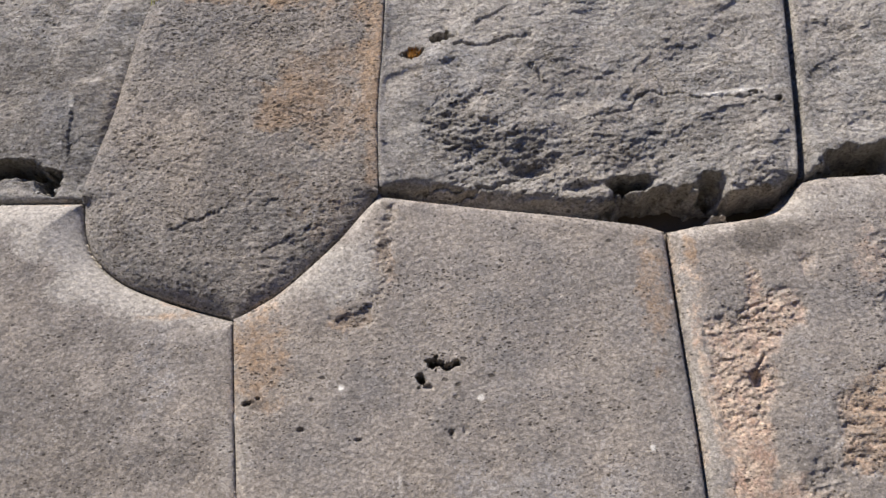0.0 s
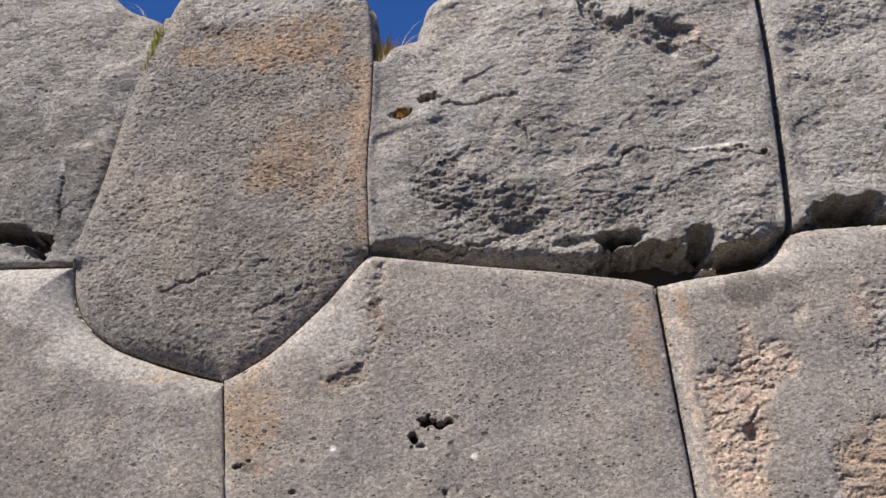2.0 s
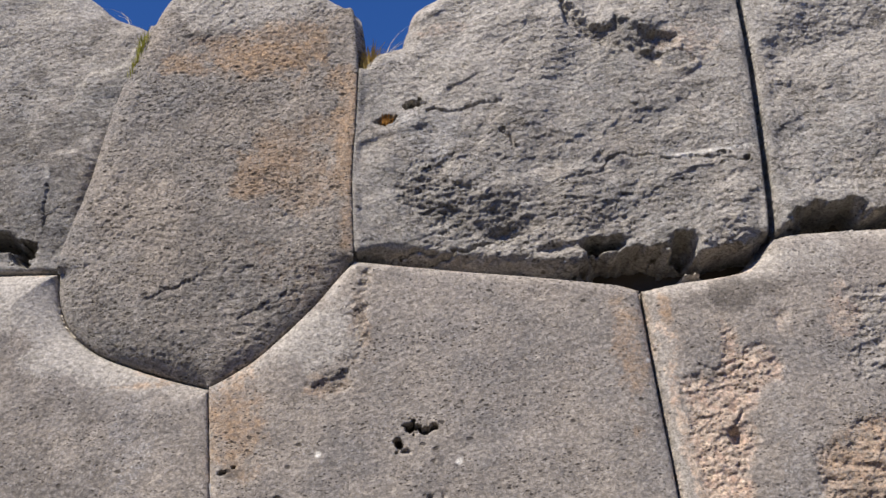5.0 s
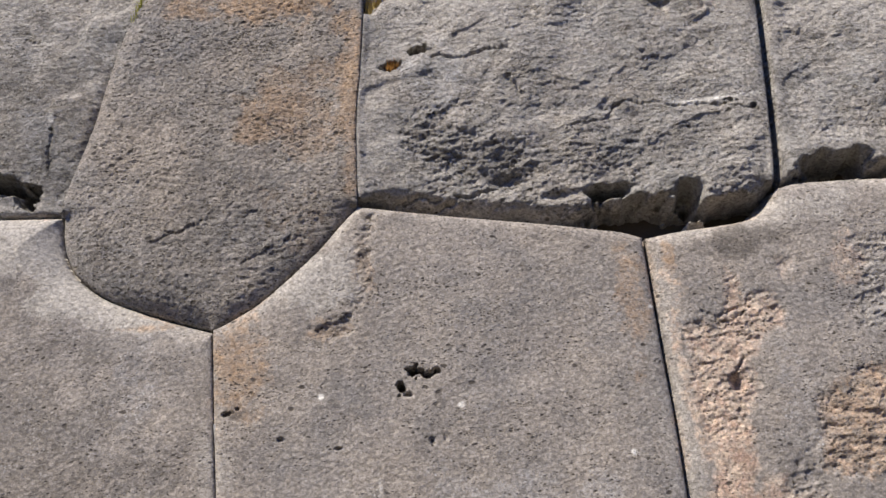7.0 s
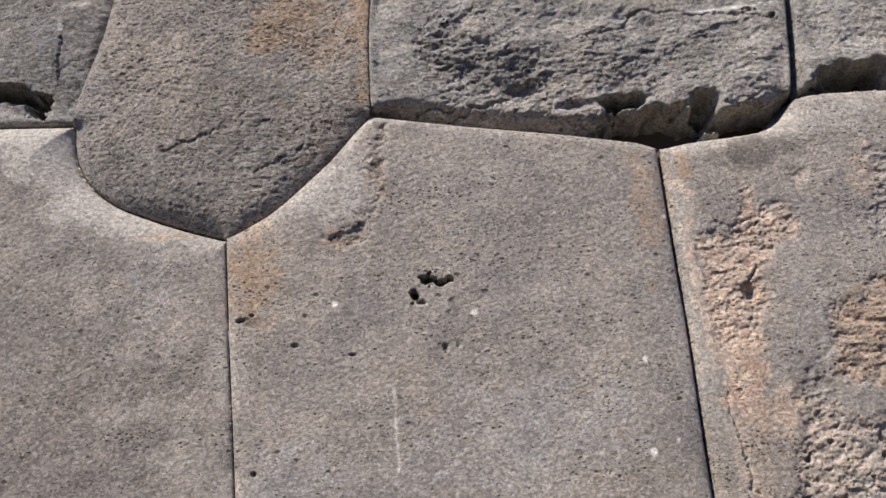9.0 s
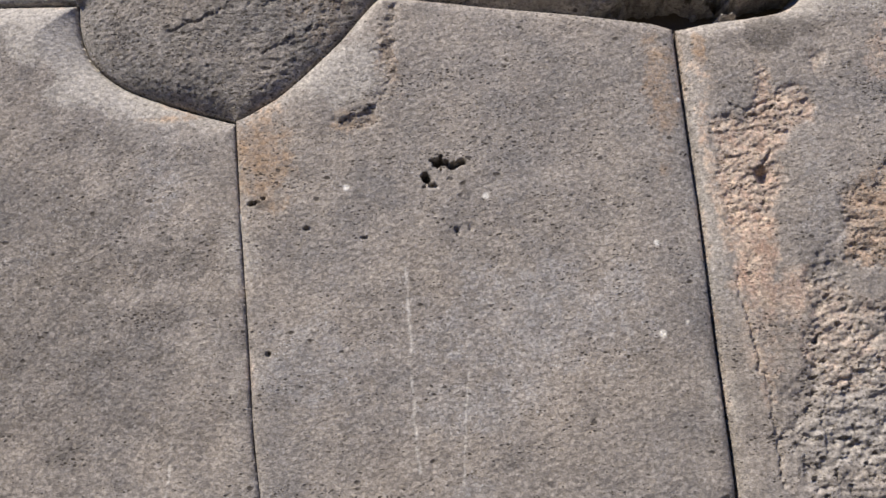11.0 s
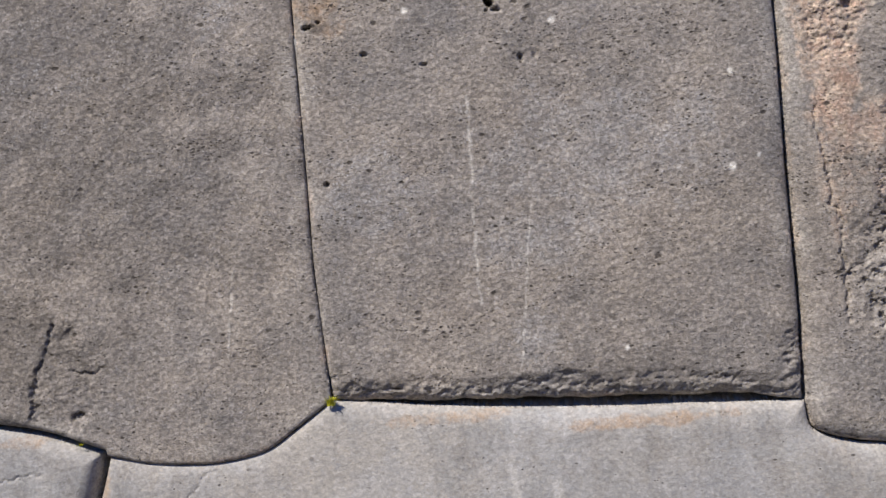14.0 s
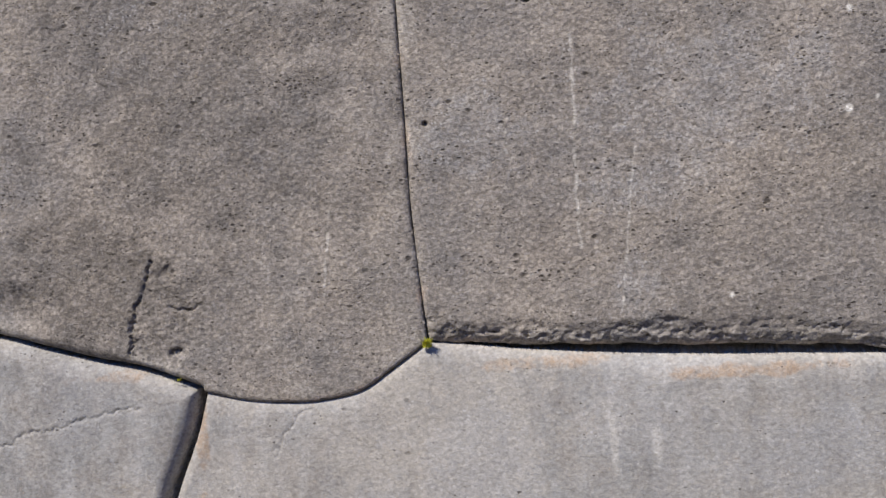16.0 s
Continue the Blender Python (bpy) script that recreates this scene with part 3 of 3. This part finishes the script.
def outline(edge):
    """The closed line round a stone, counter-clockwise, with gap, margin and fall at each of its points."""
    pts, par = [], []
    corners = []
    for name, *values in edge:
        if isinstance(name, str):
            line = spline(JOINT[name.lstrip("-")])
            line = line[::-1] if name[0] == "-" else line
        else:
            line = np.array([name], float)
        corners.append((line, values))
    for k, (line, values) in enumerate(corners):
        nxt = corners[(k + 1) % len(corners)][0][0]
        gap = np.hypot(*(nxt - line[-1]))
        if gap > 0.015:
            n = int(gap / 0.012)
            add = [line[-1] + (nxt - line[-1]) * j / n for j in range(1, n)]
            line = np.concatenate([line, add]) if add else line
        else:
            line = line[:-1]
        pts.append(line)
        par.append(np.tile(values, (len(line), 1)))
    return np.concatenate(pts), np.concatenate(par)


CELL = 0.006


def creases(x, y, scale, seed, width):
    """Thin wandering lines, 1 on the line."""
    wx, wy = x + 0.25 / scale * fbm(x, y, 2 * scale, 2, seed + 3), y + 0.25 / scale * fbm(x, y, 2 * scale, 2, seed + 4)
    return np.exp(-(fbm(wx, wy * 1.4, scale, 2, seed) / width) ** 2)


def crumpled(x, y, seed):
    """Hammered and weathered rock at one to ten centimetres, broken along planes and drawn out along the bed."""
    where = smooth(fbm(x, y, 3.1, 2, seed + 8), -0.2, 0.3)
    return (0.006 * fbm(x, y * 1.6, 7, 4, seed, 0.65) + 0.010 * facets(x, y * 1.8, 6, seed + 1, 24) + 0.008 * facets(x, y * 1.6, 13, seed + 2, 40)
            + 0.004 * facets(0.8 * x, y * 1.5, 30, seed + 3, 40) - 0.013 * np.abs(fbm(0.8 * x, y * 1.5, 11, 5, seed + 4, 0.68)) - 0.006 * where * creases(0.7 * x, y * 1.6, 8, seed + 30, 0.045))


def relief(key, x, y):
    """Height of the stone's face over its mean, before the margin."""
    fine = 0.0023 * fbm(x, y * 1.4, 34, 3, 11, 0.7)
    pit = smooth(fbm(x, y * 1.5, 25, 2, 71), 0.30, 0.52) * (0.4 + 0.6 * smooth(fbm(x, y, 4, 2, 72), -0.3, 0.4))
    if key in "CDE":
        s = {"C": 3, "D": 9, "E": 17}[key]
        h = 0.070 * fbm(x, y, 1.3, 3, s) + 0.040 * facets(x, y, 1.7, s) + 0.016 * facets(x, y * 1.3, 4.5, s + 20, 20)
        rough = {"C": 0.8 + 0.6 * smooth(y, 4.1, 3.6), "D": 0.9, "E": 0.5}[key]
        if key == "C":
            rough = rough * (0.35 + 0.65 * smooth(x, 0.02, 0.3) * smooth(x, 2.0, 1.75))
        return h * (0.6 if key == "E" else 0.85) + rough * crumpled(x, y, s + 50) - 0.003 * pit
    if key == "B":
        return (0.018 * fbm(x, y, 1.6, 3, 5) + 0.006 * fbm(x, y, 7, 4, 25, 0.6) + 1.8 * fine - 0.005 * pit
                + 0.45 * smooth(fbm(x, y, 1.7, 2, 26), -0.1, 0.3) * crumpled(x, y, 27))
    if key == "G":
        flake = smooth(0.5 * fbm(x, y, 3.0, 3, 8) + 1.4 * np.exp(-((x - 1.80) / 0.36) ** 2 - ((y - 1.35) / 0.65) ** 2), 0.35, 0.75)
        deep = smooth(fbm(x, y * 1.2, 17, 4, 33, 0.7), 0.25, 0.6)
        rough = -0.012 + 0.020 * facets(x, y, 6, 31, 30) + 1.3 * crumpled(x, y, 32) - 0.022 * deep
        return 0.012 * fbm(x, y, 1.5, 3, 6) + 0.003 * facets(x, y, 5, 34) + flake * rough + fine - 0.002 * pit
    if key in "HI":
        return 0.012 * fbm(x, y, 1.3, 3, 7) + 0.4 * fine - 0.0006 * pit
    rough = 0.0025 * fbm(x, y, 6, 3, 14) if key == "A" else 0.007 * fbm(x, y, 3.5, 4, 45, 0.5)
    return 0.014 * fbm(x, y, 1.2, 3, 4) + rough + fine - 0.0015 * pit


def patch_cover(x, y, points, soft):
    """1 on a patch, 0 off it, with a ragged edge."""
    wx, wy = x + 0.035 * fbm(x, y, 8, 4, 67, 0.6), y + 0.035 * fbm(x, y, 8, 4, 68, 0.6)
    hit = np.zeros(x.shape, bool)
    for (ax, ay), (bx, by) in zip(points, points[1:] + points[:1]):
        if ay != by:
            hit ^= ((ay > wy) != (by > wy)) & (wx < (bx - ax) * (wy - ay) / (by - ay) + ax)
    d = line_distance(wx, wy, points + points[:1])
    return smooth(np.where(hit, d, -d), -soft, soft)


def make_stone(key, spec, wall):
    line, par = outline(spec["edge"])
    ahead = np.roll(line, -1, 0) - np.roll(line, 1, 0)
    ahead /= np.linalg.norm(ahead, axis=1)[:, None] + 1e-9
    inward = np.stack([-ahead[:, 1], ahead[:, 0]], 1)
    line = line + inward * par[:, :1]
    lo, hi = line.min(0) - 2 * CELL, line.max(0) + 2 * CELL
    nx, ny = (np.ceil((hi - lo) / CELL)).astype(int) + 1
    gx, gy = np.meshgrid(lo[0] + np.arange(nx) * CELL, lo[1] + np.arange(ny) * CELL)

    def inside(px, py):
        hit = np.zeros(px.shape, bool)
        for (ax, ay), (bx, by) in zip(line, np.roll(line, -1, 0)):
            if ay != by:
                hit ^= ((ay > py) != (by > py)) & (px < (bx - ax) * (py - ay) / (by - ay) + ax)
        return hit

    cell_in = inside(gx[:-1, :-1] + CELL / 2, gy[:-1, :-1] + CELL / 2)
    vid = np.arange(nx * ny).reshape(ny, nx)
    quads = np.stack([vid[:-1, :-1], vid[:-1, 1:], vid[1:, 1:], vid[1:, :-1]], -1)[cell_in]
    used, flat = np.unique(quads, return_inverse=True)
    quads = flat.reshape(-1, 4)
    x, y = gx.ravel()[used], gy.ravel()[used]
    # nearest point of the outline, and the margin there, blended between neighbouring joints
    near, dist = np.zeros(len(x), int), np.zeros(len(x))
    width, fall = np.zeros(len(x)), np.zeros(len(x))
    for a in range(0, len(x), 4000):
        d2 = (x[a:a + 4000, None] - line[None, :, 0]) ** 2 + (y[a:a + 4000, None] - line[None, :, 1]) ** 2
        near[a:a + 4000] = d2.argmin(1)
        dist[a:a + 4000] = np.sqrt(d2.min(1))
        w = 1 / (d2[:, ::3] + 0.0004) ** 2
        w /= w.sum(1)[:, None]
        width[a:a + 4000], fall[a:a + 4000] = w @ par[::3, 1], w @ par[::3, 2]
    # rim
    e = np.stack([quads, np.roll(quads, -1, 1)], -1).reshape(-1, 2)
    code = e[:, 0] * len(x) + e[:, 1]
    rim_edges = e[~np.isin(code, e[:, 1] * len(x) + e[:, 0])]
    rim = np.unique(rim_edges)
    wob = 0.0018 * fbm(line[:, 0], line[:, 1], 9, 3, 91)
    if key == "A":
        wob = wob + np.where(line[:, 1] < 1.02, 0.011 * fbm(line[:, 0], line[:, 1], 8, 4, 92, 0.6), 0)
    set_in = wob[near[rim]]
    x[rim] = line[near[rim], 0] + inward[near[rim], 0] * set_in
    y[rim] = line[near[rim], 1] + inward[near[rim], 1] * set_in
    dist[rim] = 0
    # face
    uneven = 1 + 0.35 * fbm(x, y, 2.5, 2, 55)
    q = np.clip(dist / (width * uneven), 0, 1)
    drop = fall * (1 - np.sqrt(np.clip(1 - (1 - q) ** 2, 0, 1)))
    h = relief(key, x, y) * smooth(dist, 0.0, 0.05 if key == "C" else 0.20 if key in "FAG" else 0.09)
    if key == "A":
        h = h + (1.2 * crumpled(x, y, 47) - 0.010) * smooth(dist + 0.03 * fbm(x, y, 5, 3, 48), 0.12, 0.05) * smooth(y, 1.16, 1.06)
    covers = [(patch_cover(x, y, points, 0.022), patch_cover(x, y, points, 0.05), depth, rough, tints)
              for s, points, depth, rough, tints in PATCHES if s == key]
    for cover, _, depth, rough, _ in covers:
        h = h + cover * (rough * crumpled(x, y, 49) - depth)
    wx, wy = x + 0.034 * fbm(x, y, 10, 5, 61, 0.65), y + 0.034 * fbm(x, y, 10, 5, 62, 0.65)
    for s, points, half, depth in CRACKS:
        if s == key:
            d = line_distance(wx, wy, points)
            h = h - 1.15 * depth * np.exp(-(d / (0.6 * half)) ** 2) * (0.6 + 0.4 * smooth(fbm(x, y, 9, 3, 63), -0.3, 0.2))
    for s, cx, cy, rx, ry, depth in HOLLOWS:
        if s == key:
            r = np.hypot((x + 0.3 * (wx - x) - cx) / rx, (y + 0.3 * (wy - y) - cy) / ry)
            if depth < 0.045:
                h = h - depth * smooth(r + 0.3 * fbm(x, y, 6, 3, 65), 1.4, 0.2)
            else:
                if rx > 0.065:
                    h = h - depth * smooth(r + 0.4 * fbm(x, y, 9, 3, 66), 1.2, 0.5)
                    continue
                h = h - depth * smooth(r + 0.85 * fbm(x, y * 1.3, 30, 4, 64, 0.65), 1.1, 0.75)
    depth_y = LEAN * (y - LEAN_FROM) - spec["proud"] + drop - h
    co = np.stack([x, depth_y, y], 1)
    # sides, which meet the neighbours' a hand's width inside the wall
    first, count = len(x), len(rim)
    slot = {v: first + k for k, v in enumerate(rim)}
    out = np.stack([-inward[near[rim], 0], np.zeros(count), -inward[near[rim], 1]], 1)
    deep_a = co[rim] + np.array([0, 0.05, 0]) - 0.002 * out
    deep_b = co[rim] + np.array([0, 0.13, 0]) + 0.035 * out
    deep_c = co[rim] + np.array([0, 0.30, 0]) + 0.035 * out
    rings = [(b, a, slot[a], slot[b]) for a, b in rim_edges]
    for k in (0, count):
        rings += [(slot[b] + k, slot[a] + k, slot[a] + k + count, slot[b] + k + count) for a, b in rim_edges]
    co, faces = np.concatenate([co, deep_a, deep_b, deep_c]), np.concatenate([quads, np.array(rings)])
    mesh = bpy.data.meshes.new("stone")
    mesh.vertices.add(len(co))
    mesh.vertices.foreach_set("co", co.astype(np.float32).ravel())
    mesh.loops.add(faces.size)
    mesh.loops.foreach_set("vertex_index", faces.astype(np.int32).ravel())
    mesh.polygons.add(len(faces))
    mesh.polygons.foreach_set("loop_start", np.arange(len(faces), dtype=np.int32) * 4)
    mesh.update(calc_edges=True)
    mesh.polygons.foreach_set("use_smooth", np.ones(len(faces), bool))
    # stains and painted light and shade
    masks = {k: np.zeros(len(x)) for k in ("pale", "rust", "peach", "dark", "blue", "white", "pitted")}
    ragged = 0.7 * fbm(x, y, 5, 4, 81, 0.6)
    for s, kind, cx, cy, rx, ry, strength in STAINS_AND_SHADING:
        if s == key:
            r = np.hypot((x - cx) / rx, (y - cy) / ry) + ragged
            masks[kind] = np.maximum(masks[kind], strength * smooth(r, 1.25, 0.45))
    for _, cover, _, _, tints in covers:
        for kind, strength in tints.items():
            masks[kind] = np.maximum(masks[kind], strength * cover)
    for s, cx, cy, rad in CHIPS:
        if s == key:
            masks["white"] = np.maximum(masks["white"], smooth(np.hypot(x - cx, y - cy), rad * 1.6, rad * 0.8))
    for s, points, half in SCRATCHES:
        if s == key:
            masks["white"] = np.maximum(masks["white"], 0.42 * smooth(line_distance(x + 0.3 * (wx - x), y, points), half * 2.2, half * 0.6) * smooth(fbm(x, y, 14, 2, 85), -0.5, 0.1))
    # worn joint edges and their sunlit rims, both coloured in
    if key in "AFGHI":
        rim_tint = smooth(dist, 0.045, 0.006) * (0.25 + 0.6 * smooth(fbm(x, y, 3, 3, 83), -0.2, 0.4))
        masks["peach"] = np.maximum(masks["peach"], (0.2 if key in "HI" else 0.45) * rim_tint)
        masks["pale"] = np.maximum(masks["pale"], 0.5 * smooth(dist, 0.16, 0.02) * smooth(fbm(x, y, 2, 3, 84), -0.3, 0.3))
    # smooth worn band under the pointed stone, its sunlight painted in too
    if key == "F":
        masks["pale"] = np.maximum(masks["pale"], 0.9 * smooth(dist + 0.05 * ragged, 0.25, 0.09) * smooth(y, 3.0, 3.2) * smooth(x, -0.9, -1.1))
    for k, m in masks.items():
        a = mesh.attributes.new(k, "FLOAT", "POINT")
        a.data.foreach_set("value", np.concatenate([m, m[rim], m[rim], m[rim]]).astype(np.float32))
    mesh.materials.append(spec["mat"])
    ob = new("stone", mesh)
    ob.parent = wall
    return tagged(ob, spec["label"])


def mesh_object(name, bm, material, parent=None):
    mesh = bpy.data.meshes.new(name)
    bm.to_mesh(mesh)
    bm.free()
    mesh.materials.append(material)
    ob = new(name, mesh)
    ob.parent = parent
    return ob


def slab(x0, x1, y0, y1, z0, z1, lean=0.0):
    bm = bmesh.new()
    bmesh.ops.create_cube(bm, size=1)
    for v in bm.verts:
        z = z0 + (v.co.z + 0.5) * (z1 - z0)
        v.co = (x0 + (v.co.x + 0.5) * (x1 - x0), y0 + (v.co.y + 0.5) * (y1 - y0) + lean * (z - LEAN_FROM), z)
    return bm


wall = tagged(mesh_object("wall_north", slab(-3.2, 3.2, 0.24, 1.4, -0.1, 4.75, LEAN), core_mat),
              "ancient polygonal wall of huge tightly fitted andesite stones", "stone wall", kind="structure")
for name, x0, x1 in (("wall_west", -9.0, -3.205), ("wall_east", 3.205, 9.0)):
    tagged(mesh_object(name, slab(x0, x1, 0.0, 1.4, -0.1, 5.45, LEAN), rough_stone), "plain run of the same grey stone wall", "stone wall", kind="structure")
for key, spec in STONES.items():
    make_stone(key, spec, wall)


# ---- ground before the wall and the terrace behind it ----
def ground_sheet(name, size, z, y_from=None, material=soil):
    bm = bmesh.new()
    n = 100
    rows = []
    for j in range(n + 1):
        row = []
        for i in range(n + 1):
            a, b = 2 * i / n - 1, 2 * j / n - 1
            px, py = size * a * abs(a) ** 1.5, size * b * abs(b) ** 1.5
            if y_from is not None:
                py = y_from + size * (j / n) ** 2.5
            # unseen bank behind the camera, added to cut the low sky's fill light
            bank = min(max((-12 - py) / 38, 0), 1) if y_from is None else 0
            rise = 15 * bank * bank * (3 - 2 * bank) * (1 + 0.3 * noise.noise((px * 0.03, 0, 5)))
            row.append(bm.verts.new((px, py, z + rise + 0.03 * noise.noise((px * 0.8, py * 0.8, 3)))))
        rows.append(row)
    for j in range(n):
        for i in range(n):
            bm.faces.new((rows[j][i], rows[j][i + 1], rows[j + 1][i + 1], rows[j + 1][i]))
    for f in bm.faces:
        f.smooth = True
    return mesh_object(name, bm, material)


tagged(ground_sheet("ground", 800, 0.0), "trodden earth and sparse grass, with an unseen bank added to block low sky", "ground", kind="structure")
tagged(ground_sheet("terrace_ground", 9, 4.72, 0.62), "earth terrace behind the wall's top", "ground", kind="structure")


# ---- grass and moss in the joints ----
def tuft(name, at, blades, height, spread, material, lean=(0, -0.2, 0), seed=1, width=0.004, along=(0, 0, 0), loose=1.0):
    """A tuft of bent, tapering blades, strewn along a line."""
    rnd = random.Random(seed)
    bm = bmesh.new()
    for _ in range(blades):
        a, r = rnd.uniform(0, 2 * math.pi), rnd.uniform(0, spread)
        base = Vector((r * math.cos(a), 0.5 * r * math.sin(a), 0)) + Vector(along) * rnd.uniform(-1, 1)
        h = height * rnd.uniform(0.45, 1.0)
        out = Vector((math.cos(a), math.sin(a), 0)) * h * loose * rnd.uniform(0.1, 0.5) + Vector(lean) * h
        side = Vector((math.sin(a), -math.cos(a), 0)) * width * rnd.uniform(0.6, 1.2)
        prev = None
        for k in range(5):
            t = k / 4
            c = base + Vector((0, 0, h * (t - 0.25 * t * t))) + out * t * t
            w = side * (1 - 0.9 * t)
            pair = (bm.verts.new(c - w), bm.verts.new(c + w))
            if prev:
                bm.faces.new((prev[0], prev[1], pair[1], pair[0]))
            prev = pair
    ob = mesh_object(name, bm, material)
    ob.location = at
    return ob


def wall_point(u, v, out=0.0):
    return (u, LEAN * (v - LEAN_FROM) - out, v)


tagged(tuft("grass_tuft", wall_point(-0.005, 4.87, -0.03), 170, 0.15, 0.05, straw, (0.1, -0.1, 0), 2, 0.0045, (0.05, 0.03, 0.05)), "dry straw-coloured grass tuft between two wall stones", "grass")
tagged(tuft("grass_stalk", wall_point(0.10, 4.90, -0.09), 7, 0.36, 0.03, pale_straw, (0.55, 0, 0), 3, 0.0026, loose=0.35), "thin bleached grass stalks leaning over a gap in the wall", "grass")
tagged(tuft("grass_stalk", wall_point(0.0, 4.95, -0.06), 9, 0.15, 0.05, pale_straw, (0.05, 0, 0), 9, 0.002, loose=0.6), "short bleached grass blades over a gap in the wall", "grass")
tagged(tuft("grass_stalk", wall_point(-1.40, 5.44, -0.12), 3, 0.24, 0.02, pale_straw, (-0.95, 0, 0), 4, 0.0024, loose=0.3), "thin dry grass stalks behind the wall's top", "grass")
tagged(tuft("grass_tuft", wall_point(-1.29, 5.06, 0.045), 190, 0.07, 0.03, green_blade, (0.15, -0.35, 0), 5, 0.004, (0.045, 0, 0.14)), "yellow-green grass growing along a joint", "grass")
tagged(tuft("grass_tuft", wall_point(0.065, 4.44, 0.03), 50, 0.075, 0.04, orange_blade, (0.1, -0.3, 0), 6), "small orange-brown dry tuft in a hole in the stone", "grass")
tagged(tuft("moss_clump", wall_point(-0.89, 0.965, 0.05), 60, 0.06, 0.02, moss_yellow, (0.1, -0.3, 0), 7, 0.005), "bright yellow moss clump at a joint's corner", "moss")
tagged(tuft("moss_clump", wall_point(-2.02, 0.885, 0.035), 16, 0.018, 0.02, moss_yellow, (0.1, -0.3, 0), 8, 0.003), "tiny yellow moss patch along a joint", "moss")


def chip(name, at, width, height, material):
    """A slim wedge of stone with chamfered edges."""
    bm = bmesh.new()
    bmesh.ops.create_cube(bm, size=1)
    for v in bm.verts:
        thin = 0.55 if v.co.z < 0 else 1.0
        v.co = (v.co.x * width * thin, v.co.y * 0.05, v.co.z * height)
    bmesh.ops.bevel(bm, geom=bm.edges[:], offset=width * 0.22, segments=2, affect="EDGES")
    bmesh.ops.subdivide_edges(bm, edges=bm.edges[:], cuts=1)
    for v in bm.verts:
        v.co += Vector((noise.noise(v.co * 60), 0.5 * noise.noise(v.co * 45), 0)) * 0.003
    ob = mesh_object(name, bm, material)
    ob.location = at
    return ob


tagged(chip("stone_wedge", wall_point(-0.921, 2.545, 0.008), 0.020, 0.115, clean_stone), "pale slim stone wedge stuck in a joint", "stone")
